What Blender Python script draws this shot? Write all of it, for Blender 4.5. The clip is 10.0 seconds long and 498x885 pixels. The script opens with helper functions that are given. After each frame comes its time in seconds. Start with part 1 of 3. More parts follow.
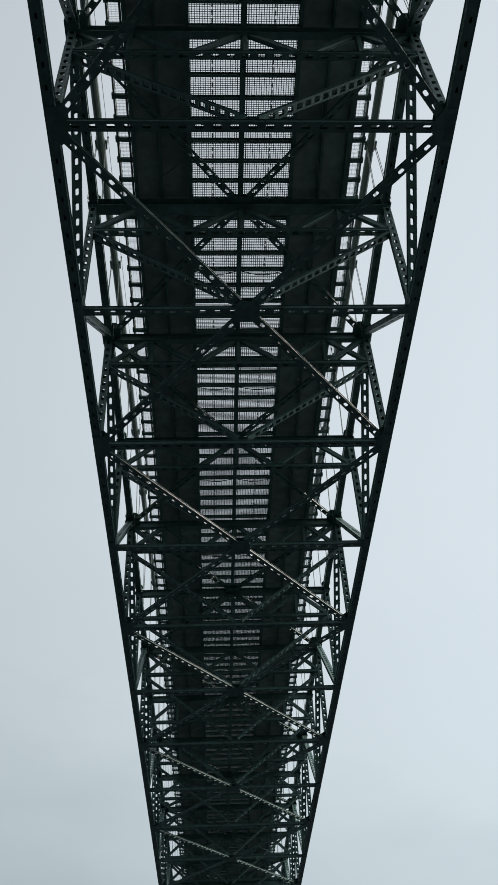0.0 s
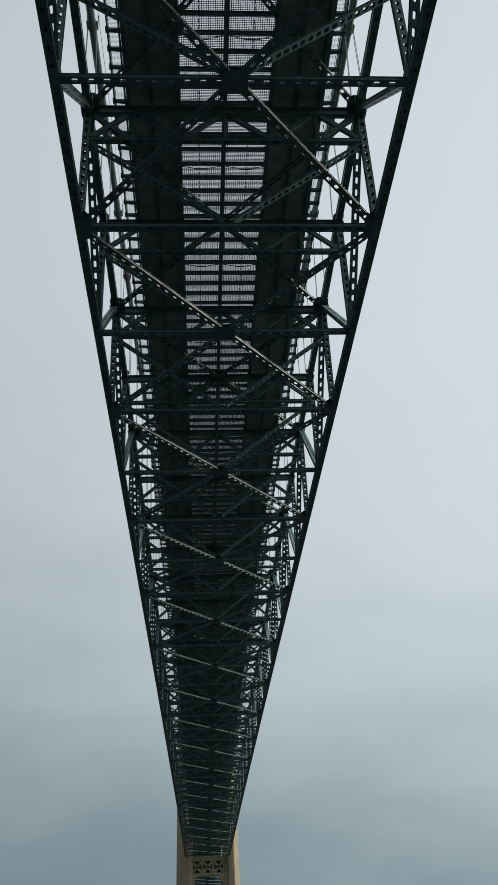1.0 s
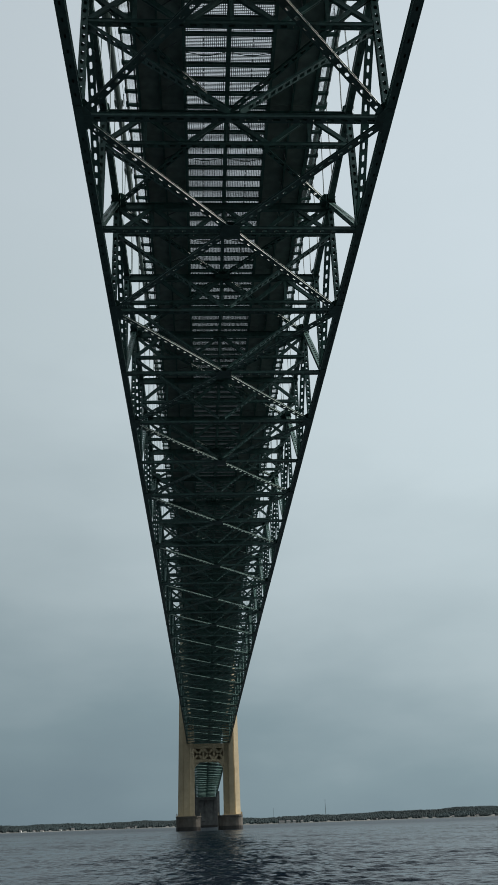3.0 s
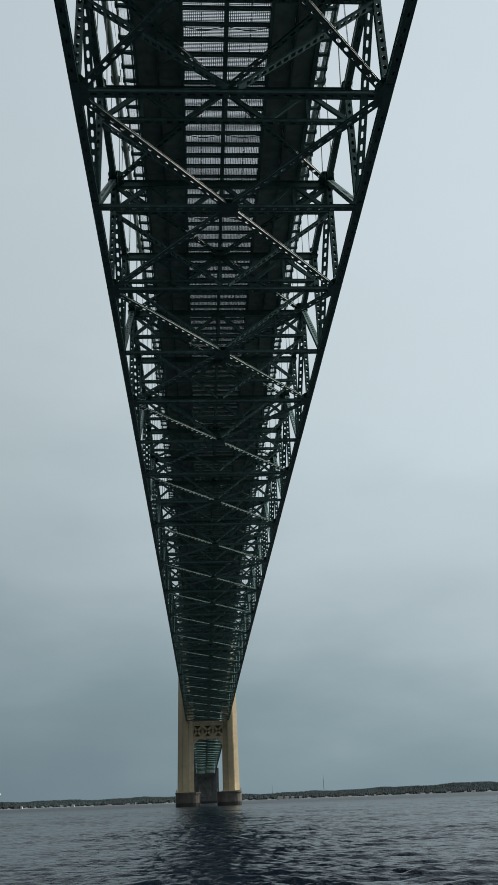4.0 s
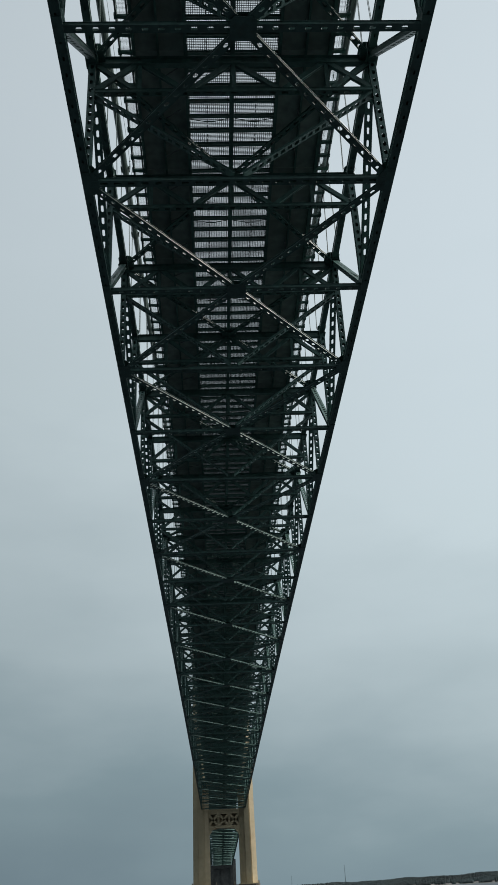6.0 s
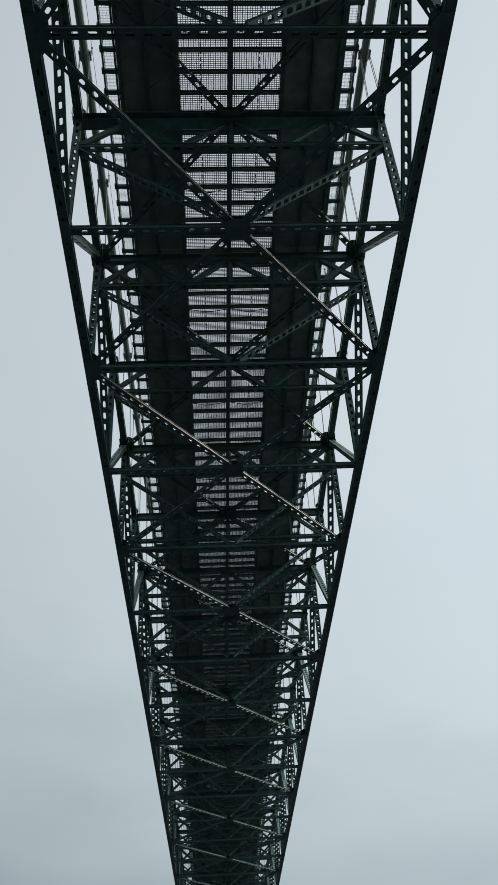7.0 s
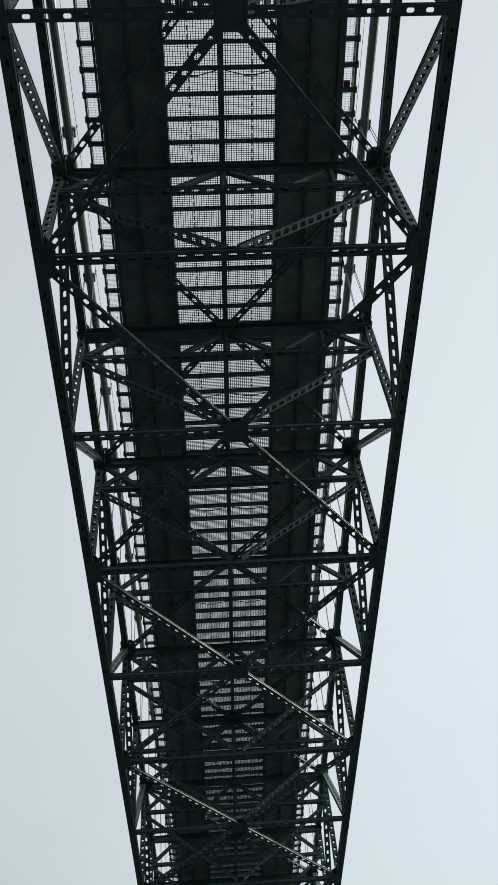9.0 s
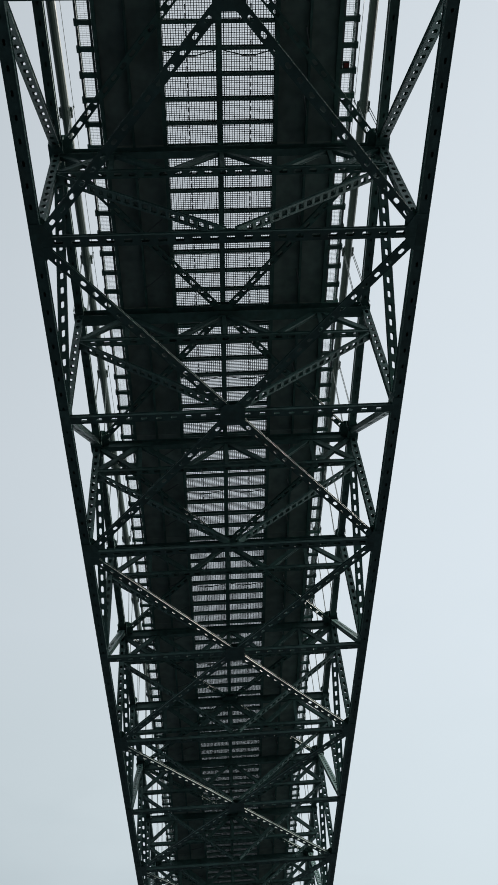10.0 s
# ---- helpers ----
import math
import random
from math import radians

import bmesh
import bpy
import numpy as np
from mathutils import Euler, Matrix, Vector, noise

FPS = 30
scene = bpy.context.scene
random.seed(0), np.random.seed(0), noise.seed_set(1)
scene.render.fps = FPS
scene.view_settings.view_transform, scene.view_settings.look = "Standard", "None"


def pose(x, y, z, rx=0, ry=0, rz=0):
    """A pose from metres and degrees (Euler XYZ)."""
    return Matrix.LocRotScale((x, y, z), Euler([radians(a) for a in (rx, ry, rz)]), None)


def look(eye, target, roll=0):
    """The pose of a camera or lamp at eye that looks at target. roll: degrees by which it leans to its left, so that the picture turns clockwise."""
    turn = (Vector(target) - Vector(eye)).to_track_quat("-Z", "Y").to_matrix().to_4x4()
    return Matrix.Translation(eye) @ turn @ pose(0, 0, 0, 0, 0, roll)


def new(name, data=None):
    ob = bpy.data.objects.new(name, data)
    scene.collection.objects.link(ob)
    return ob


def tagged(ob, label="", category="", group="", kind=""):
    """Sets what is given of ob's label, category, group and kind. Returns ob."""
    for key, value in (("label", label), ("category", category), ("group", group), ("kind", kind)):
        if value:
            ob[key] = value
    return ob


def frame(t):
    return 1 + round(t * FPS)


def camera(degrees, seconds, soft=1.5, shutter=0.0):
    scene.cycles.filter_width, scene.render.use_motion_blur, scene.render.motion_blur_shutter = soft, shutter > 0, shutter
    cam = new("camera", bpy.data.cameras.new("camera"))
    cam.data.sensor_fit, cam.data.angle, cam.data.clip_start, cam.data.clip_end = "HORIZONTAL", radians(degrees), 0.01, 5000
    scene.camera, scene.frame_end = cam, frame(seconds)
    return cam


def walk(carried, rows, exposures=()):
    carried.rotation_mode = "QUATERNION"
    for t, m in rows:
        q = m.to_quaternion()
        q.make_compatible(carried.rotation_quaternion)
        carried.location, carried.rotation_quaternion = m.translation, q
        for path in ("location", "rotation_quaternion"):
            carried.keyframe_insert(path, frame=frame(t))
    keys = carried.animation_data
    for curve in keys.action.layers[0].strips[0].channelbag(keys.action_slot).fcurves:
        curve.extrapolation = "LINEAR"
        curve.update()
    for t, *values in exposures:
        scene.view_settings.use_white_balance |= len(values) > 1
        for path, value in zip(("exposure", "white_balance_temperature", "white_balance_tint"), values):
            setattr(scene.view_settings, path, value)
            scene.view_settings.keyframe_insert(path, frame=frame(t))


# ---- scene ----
# Camera: held by hand on a boat under the bridge, tilting down and up again.
cam = camera(31.43, 10.0, soft=1.5)
EYE_Z = 2.3
PATH = [  # seconds, x, y, yaw, pitch, roll
    (0.0, -2.51, 0.00, -3.62, 43.27, -3.19),
    (0.1, -2.51, 0.00, -3.62, 41.77, -3.09),
    (0.2, -2.51, 0.00, -3.62, 39.57, -2.99),
    (0.3, -2.51, 0.00, -3.62, 37.37, -2.89),
    (0.4, -2.51, 0.00, -3.62, 35.47, -2.79),
    (0.5, -2.51, 0.00, -3.61, 33.07, -2.69),
    (1.0, -2.51, 0.00, -3.89, 29.50, -2.71),
    (1.5, -2.51, 0.00, -3.78, 27.11, -2.45),
    (1.6, -2.51, 0.00, -3.72, 25.98, -2.35),
    (1.8, -2.51, 0.00, -3.59, 24.73, -2.13),
    (2.0, -2.51, 0.00, -3.47, 24.28, -1.92),
    (3.3, -2.63, 0.46, -3.46, 23.16, -2.05),
    (3.5, -2.63, 0.46, -3.46, 23.01, -2.07),
    (4.0, -2.63, 0.46, -3.53, 21.96, -2.11),
    (4.5, -2.63, 0.46, -3.36, 22.15, -1.90),
    (5.0, -2.63, 0.46, -3.30, 22.23, -1.88),
    (5.5, -2.63, 0.46, -3.36, 22.25, -1.88),
    (5.7, -2.63, 0.46, -3.21, 22.75, -2.29),
    (5.8, -2.63, 0.46, -3.13, 23.70, -2.50),
    (5.9, -2.63, 0.46, -3.06, 25.25, -2.71),
    (6.0, -2.63, 0.46, -2.98, 26.99, -2.92),
    (6.1, -2.63, 0.46, -2.98, 28.39, -3.07),
    (6.2, -2.63, 0.46, -2.98, 30.65, -3.22),
    (7.3, -2.25, 0.28, -3.75, 39.30, -3.83),
    (7.5, -2.25, 0.28, -3.75, 40.15, -3.83),
    (8.0, -2.25, 0.28, -3.80, 40.56, -3.91),
    (8.1, -2.25, 0.24, -4.01, 42.02, -4.34),
    (8.2, -2.25, 0.20, -4.22, 43.88, -4.77),
    (8.3, -2.25, 0.16, -4.42, 47.04, -5.20),
    (8.4, -2.25, 0.13, -4.63, 48.95, -5.63),
    (8.5, -2.25, 0.10, -4.84, 50.16, -6.06),
    (9.0, -2.25, 0.10, -5.04, 50.98, -6.44),
    (9.5, -2.25, 0.10, -5.02, 50.69, -6.47),
    (10.0, -2.25, 0.10, -5.12, 49.88, -6.32),
]
walk(cam, [(t, pose(x, y, EYE_Z, 90 + pitch, 0, yaw) @ pose(0, 0, 0, 0, 0, roll)) for t, x, y, yaw, pitch, roll in PATH],
     exposures=[(0.0, 0.22, 6500, 10), (1.0, 0.09, 6500, 10), (1.9, 0.06, 6400, 7), (6.0, 0.06, 6400, 7), (7.5, 0.16, 6500, 10),
                (8.5, 0.24, 6500, 10), (9.0, 0.3, 6500, 10), (10.0, 0.26, 6500, 10)])

# ---- sky and sun: overcast, brighter overhead, a veiled sun to the side ----
SUN_AZ, SUN_EL = radians(83), radians(39)     # azimuth clockwise from +y
world = bpy.data.worlds.new("overcast_sky")
scene.world = world
world.use_nodes = True
nt = world.node_tree
nt.nodes.clear()


def wnode(kind, **values):
    n = nt.nodes.new(kind)
    for key, value in values.items():
        n.inputs[key].default_value = value
    return n


sky = nt.nodes.new("ShaderNodeTexSky")
sky.sky_type, sky.sun_disc = "NISHITA", False
sky.sun_elevation, sky.sun_rotation = SUN_EL, SUN_AZ
sky.dust_density, sky.air_density = 5.0, 1.0
coord = nt.nodes.new("ShaderNodeTexCoord")
split = nt.nodes.new("ShaderNodeSeparateXYZ")
nt.links.new(coord.outputs["Generated"], split.inputs[0])
ramp = nt.nodes.new("ShaderNodeValToRGB")
stops = [(0.0, (0.160, 0.217, 0.252)), (0.10, (0.204, 0.270, 0.302)), (0.25, (0.352, 0.418, 0.448)),
         (0.45, (0.490, 0.558, 0.592)), (0.70, (0.536, 0.598, 0.642)), (1.0, (0.560, 0.617, 0.662))]
while len(ramp.color_ramp.elements) < len(stops):
    ramp.color_ramp.elements.new(0.5)
for element, (at, rgb) in zip(ramp.color_ramp.elements, stops):
    element.position, element.color = at, (*rgb, 1)
stretch = nt.nodes.new("ShaderNodeMapping")
stretch.inputs["Scale"].default_value = (1.0, 1.0, 2.6)
nt.links.new(coord.outputs["Generated"], stretch.inputs[0])
cloud = wnode("ShaderNodeTexNoise", Scale=2.6, Detail=5.0, Roughness=0.5)
nt.links.new(stretch.outputs[0], cloud.inputs["Vector"])
shift = nt.nodes.new("ShaderNodeMath")
shift.operation = "MULTIPLY_ADD"
nt.links.new(cloud.outputs[0], shift.inputs[0])
shift.inputs[1].default_value, shift.inputs[2].default_value = 0.30, -0.12
lift = nt.nodes.new("ShaderNodeMath")
bright_side = nt.nodes.new("ShaderNodeMath")        # the sky is lighter on the sun's side
bright_side.operation = "MULTIPLY_ADD"
nt.links.new(split.outputs[0], bright_side.inputs[0])
bright_side.inputs[1].default_value = 0.18
nt.links.new(split.outputs[2], bright_side.inputs[2])
nt.links.new(bright_side.outputs[0], lift.inputs[0])
nt.links.new(shift.outputs[0], lift.inputs[1])
nt.links.new(lift.outputs[0], ramp.inputs[0])
veil = nt.nodes.new("ShaderNodeMixRGB")
veil.inputs[0].default_value = 0.97
thin = nt.nodes.new("ShaderNodeMixRGB")
thin.blend_type, thin.inputs[0].default_value, thin.inputs[2].default_value = "MULTIPLY", 1.0, (0.1, 0.1, 0.1, 1)
nt.links.new(sky.outputs[0], thin.inputs[1])
nt.links.new(thin.outputs[0], veil.inputs[1])
toward = nt.nodes.new("ShaderNodeVectorMath")       # and dimmed behind, out of view, to darken faces turned that way
toward.operation = "DOT_PRODUCT"
nt.links.new(coord.outputs["Generated"], toward.inputs[0])
toward.inputs[1].default_value = (0.34, 0.25, 0.0)
gain = nt.nodes.new("ShaderNodeMath")
gain.operation = "ADD"
nt.links.new(toward.outputs["Value"], gain.inputs[0])
gain.inputs[1].default_value = 0.83
glow = nt.nodes.new("ShaderNodeVectorMath")
glow.operation = "SCALE"
nt.links.new(ramp.outputs[0], glow.inputs[0])
nt.links.new(gain.outputs[0], glow.inputs["Scale"])
nt.links.new(glow.outputs[0], veil.inputs[2])
back = wnode("ShaderNodeBackground", Strength=1.0)
nt.links.new(veil.outputs[0], back.inputs[0])
out = nt.nodes.new("ShaderNodeOutputWorld")
nt.links.new(back.outputs[0], out.inputs[0])

sun = new("sun", bpy.data.lights.new("sun", "SUN"))
sun.data.energy, sun.data.angle, sun.data.color = 3.9, radians(10), (1.0, 0.94, 0.86)
sun.matrix_world = look((0, 0, 0), (-math.sin(SUN_AZ) * math.cos(SUN_EL), -math.cos(SUN_AZ) * math.cos(SUN_EL), -math.sin(SUN_EL)))


# ---- materials ----
def material(name, base, rough=0.6, metal=0.0, vary=0.25, grain=3.0, stain=None, stain_amount=0.5, bump=0.0, bump_scale=20.0, spec=0.5):
    """A painted, stony or earthy surface: base colour varied at two scales, stains of another colour, fine relief."""
    m = bpy.data.materials.new(name)
    m.use_nodes = True
    t = m.node_tree
    b = t.nodes["Principled BSDF"]
    b.inputs["Roughness"].default_value, b.inputs["Metallic"].default_value = rough, metal
    b.inputs["Specular IOR Level"].default_value = spec
    tc = t.nodes.new("ShaderNodeTexCoord")
    info = t.nodes.new("ShaderNodeObjectInfo")
    add = t.nodes.new("ShaderNodeVectorMath")
    add.operation = "MULTIPLY_ADD"
    t.links.new(info.outputs["Random"], add.inputs[0])
    add.inputs[1].default_value = (37, 53, 71)
    t.links.new(tc.outputs["Object"], add.inputs[2])
    n1 = t.nodes.new("ShaderNodeTexNoise")
    n1.inputs["Scale"].default_value, n1.inputs["Detail"].default_value = grain, 6
    n2 = t.nodes.new("ShaderNodeTexNoise")
    n2.inputs["Scale"].default_value, n2.inputs["Detail"].default_value = grain * 0.12, 4
    for n in (n1, n2):
        t.links.new(add.outputs[0], n.inputs["Vector"])
    mul = t.nodes.new("ShaderNodeMath")
    mul.operation = "MULTIPLY"
    t.links.new(n1.outputs[0], mul.inputs[0])
    t.links.new(n2.outputs[0], mul.inputs[1])
    r = t.nodes.new("ShaderNodeValToRGB")
    lo, hi = [c * (1 - vary) for c in base], [min(1, c * (1 + vary)) for c in base]
    r.color_ramp.elements[0].position, r.color_ramp.elements[0].color = 0.12, (*lo, 1)
    r.color_ramp.elements[1].position, r.color_ramp.elements[1].color = 0.40, (*hi, 1)
    t.links.new(mul.outputs[0], r.inputs[0])
    top = r
    if stain:
        n3 = t.nodes.new("ShaderNodeTexNoise")
        n3.inputs["Scale"].default_value, n3.inputs["Detail"].default_value = grain * 0.4, 8
        t.links.new(add.outputs[0], n3.inputs["Vector"])
        r3 = t.nodes.new("ShaderNodeValToRGB")
        r3.color_ramp.elements[0].position, r3.color_ramp.elements[1].position = 0.55, 0.75
        r3.color_ramp.elements[1].color = (stain_amount, stain_amount, stain_amount, 1)
        t.links.new(n3.outputs[0], r3.inputs[0])
        mix = t.nodes.new("ShaderNodeMixRGB")
        mix.inputs[2].default_value = (*stain, 1)
        t.links.new(r3.outputs[0], mix.inputs[0])
        t.links.new(r.outputs[0], mix.inputs[1])
        top = mix
    t.links.new(top.outputs[0], b.inputs["Base Color"])
    if bump:
        n4 = t.nodes.new("ShaderNodeTexNoise")
        n4.inputs["Scale"].default_value, n4.inputs["Detail"].default_value = bump_scale, 5
        t.links.new(add.outputs[0], n4.inputs["Vector"])
        bp = t.nodes.new("ShaderNodeBump")
        bp.inputs["Strength"].default_value, bp.inputs["Distance"].default_value = bump, 0.02
        t.links.new(n4.outputs[0], bp.inputs["Height"])
        t.links.new(bp.outputs[0], b.inputs["Normal"])
    return m


GREEN = material("green_bridge_paint", (0.086, 0.162, 0.144), 0.48, spec=0.42, vary=0.3, grain=2.0, stain=(0.07, 0.05, 0.035), stain_amount=0.35)
STEEL = material("galvanised_grating_steel", (0.16, 0.17, 0.175), 0.55, metal=0.4, vary=0.25, grain=4.0)
CONCRETE_DECK = material("deck_underside", (0.29, 0.335, 0.31), 0.9, spec=0.1, vary=0.3, grain=1.2, stain=(0.20, 0.215, 0.19), stain_amount=0.6)
CABLE = material("cable_wrapping_paint", (0.065, 0.095, 0.085), 0.4, vary=0.2, grain=3.0)
IVORY = material("ivory_tower_paint", (0.51, 0.415, 0.265), 0.5, vary=0.12, grain=0.5, stain=(0.30, 0.21, 0.12), stain_amount=0.4)
PIER = material("pier_concrete", (0.125, 0.112, 0.096), 0.85, vary=0.3, grain=0.7, stain=(0.09, 0.068, 0.052), stain_amount=0.7, bump=0.5, bump_scale=2.0)
WET = material("wet_pier_band", (0.035, 0.03, 0.027), 0.35, vary=0.35, grain=0.8)
FAR_PIER = material("weathered_grey_concrete", (0.15, 0.15, 0.145), 0.85, vary=0.35, grain=0.3, stain=(0.05, 0.045, 0.04), stain_amount=0.7)
# The bluish haze of distance is put into this foliage colour.
WOODS = material("hazed_foliage", (0.024, 0.040, 0.043), 0.9, vary=0.5, grain=0.05)
SAND = material("beach_sand", (0.15, 0.15, 0.14), 0.9, vary=0.2, grain=0.02)
WHITE = material("white_wall_paint", (0.55, 0.55, 0.53), 0.7, vary=0.08, grain=0.5)
ROOF = material("grey_roof_shingle", (0.13, 0.12, 0.12), 0.85, vary=0.25, grain=0.8)
CASING = material("dark_signal_casing", (0.03, 0.035, 0.035), 0.6, vary=0.2, grain=6.0)
RED = material("red_sign_paint", (0.35, 0.03, 0.03), 0.5, vary=0.2, grain=6.0)


def water_material():
    m = bpy.data.materials.new("lake_water")
    m.use_nodes = True
    t = m.node_tree
    b = t.nodes["Principled BSDF"]
    b.inputs["Base Color"].default_value = (0.002, 0.006, 0.012, 1)
    b.inputs["Roughness"].default_value, b.inputs["IOR"].default_value = 0.05, 1.33
    tc = t.nodes.new("ShaderNodeTexCoord")
    reach = t.nodes.new("ShaderNodeVectorMath")         # the open lake is rougher than the lee of the bridge
    reach.operation = "LENGTH"
    t.links.new(tc.outputs["Object"], reach.inputs[0])
    chop = t.nodes.new("ShaderNodeMapRange")
    for key, value in (("From Min", 60), ("From Max", 600), ("To Min", 0.05), ("To Max", 0.38)):
        chop.inputs[key].default_value = value
    t.links.new(reach.outputs["Value"], chop.inputs["Value"])
    t.links.new(chop.outputs[0], b.inputs["Roughness"])
    heights = []
    for scale, stretch_x in ((1.3, 0.45), (3.6, 0.45), (9.0, 0.55), (0.4, 0.4)):
        mp = t.nodes.new("ShaderNodeMapping")
        mp.inputs["Scale"].default_value = (stretch_x, 1, 1)
        mp.inputs["Rotation"].default_value = (0, 0, 0.15)
        t.links.new(tc.outputs["Object"], mp.inputs[0])
        n = t.nodes.new("ShaderNodeTexNoise")
        n.inputs["Scale"].default_value, n.inputs["Detail"].default_value = scale, 5
        t.links.new(mp.outputs[0], n.inputs["Vector"])
        heights.append(n)
    add = heights[0]
    for n, share in ((heights[1], 0.6), (heights[2], 0.24), (heights[3], 1.0)):
        total = t.nodes.new("ShaderNodeMath")
        total.operation = "MULTIPLY_ADD"
        t.links.new(n.outputs[0], total.inputs[0])
        total.inputs[1].default_value = share
        t.links.new(add.outputs[0], total.inputs[2])
        add = total
    bp = t.nodes.new("ShaderNodeBump")
    bp.inputs["Strength"].default_value, bp.inputs["Distance"].default_value = 0.9, 0.14
    t.links.new(add.outputs[0], bp.inputs["Height"])
    t.links.new(bp.outputs[0], b.inputs["Normal"])
    return m


WATER = water_material()


# ---- building helpers ----
def mesh_of(name, verts, faces, mat):
    me = bpy.data.meshes.new(name)
    me.from_pydata(verts, [], faces)
    me.materials.append(mat)
    me.update()
    return me


def add_box(v, f, x0, x1, y0, y1, z0, z1):
    k = len(v)
    v += [(x, y, z) for z in (z0, z1) for y in (y0, y1) for x in (x0, x1)]
    f += [tuple(k + i for i in q) for q in ((0, 2, 3, 1), (4, 5, 7, 6), (0, 1, 5, 4), (2, 6, 7, 3), (0, 4, 6, 2), (1, 3, 7, 5))]


def boxed(*b):
    v, f = [], []
    add_box(v, f, *b)
    return v, f


def add_prism(v, f, ring, z0, z1):
    """A prism over a counter-clockwise ring of (x, y)."""
    k, n = len(v), len(ring)
    v += [(x, y, z0) for x, y in ring] + [(x, y, z1) for x, y in ring]
    f += [tuple(k + i for i in reversed(range(n))), tuple(k + n + i for i in range(n))]
    f += [(k + i, k + (i + 1) % n, k + n + (i + 1) % n, k + n + i) for i in range(n)]


def perforated(v, f, length, width, z, pitch, hole_l, hole_w, thick, corner_cut=0.55):
    """A cover plate along y with a row of oval holes; thick is signed, towards the member's inside."""
    n = max(1, int(round((length - 1.0) / pitch)))
    end = (length - n * pitch) / 2
    hw = width / 2
    for a, b in ((0, end), (length - end, length)):
        k = len(v)
        v += [(-hw, a, z), (hw, a, z), (hw, b, z), (-hw, b, z)]
        f.append((k, k + 1, k + 2, k + 3))
    cl, cw = hole_l / 2, hole_w / 2
    e = min(cl, cw) * corner_cut
    hole = [(-cw, -cl + e), (-cw + e, -cl), (cw - e, -cl), (cw, -cl + e), (cw, cl - e), (cw - e, cl), (-cw + e, cl), (-cw, cl - e)]
    hp = pitch / 2
    rim = [(-hw, -cl + e), (-cw + e, -hp), (cw - e, -hp), (hw, -cl + e), (hw, cl - e), (cw - e, hp), (-cw + e, hp), (-hw, cl - e)]
    corner = [(-hw, -hp), None, (hw, -hp), None, (hw, hp), None, (-hw, hp), None]
    for i in range(n):
        y = end + (i + 0.5) * pitch
        k = len(v)
        v += [(x, y + q, z) for x, q in hole] + [(x, y + q, z) for x, q in rim] + [(x, y + q, z + thick) for x, q in hole]
        for j in range(8):
            j2 = (j + 1) % 8
            c = corner[j]
            if c:
                v.append((c[0], y + c[1], z))
                f.append((k + 8 + j, len(v) - 1, k + 8 + j2, k + j2, k + j))
            else:
                f.append((k + 8 + j, k + 8 + j2, k + j2, k + j))
            f.append((k + j, k + j2, k + 16 + j2, k + 16 + j))


MESHES = {}


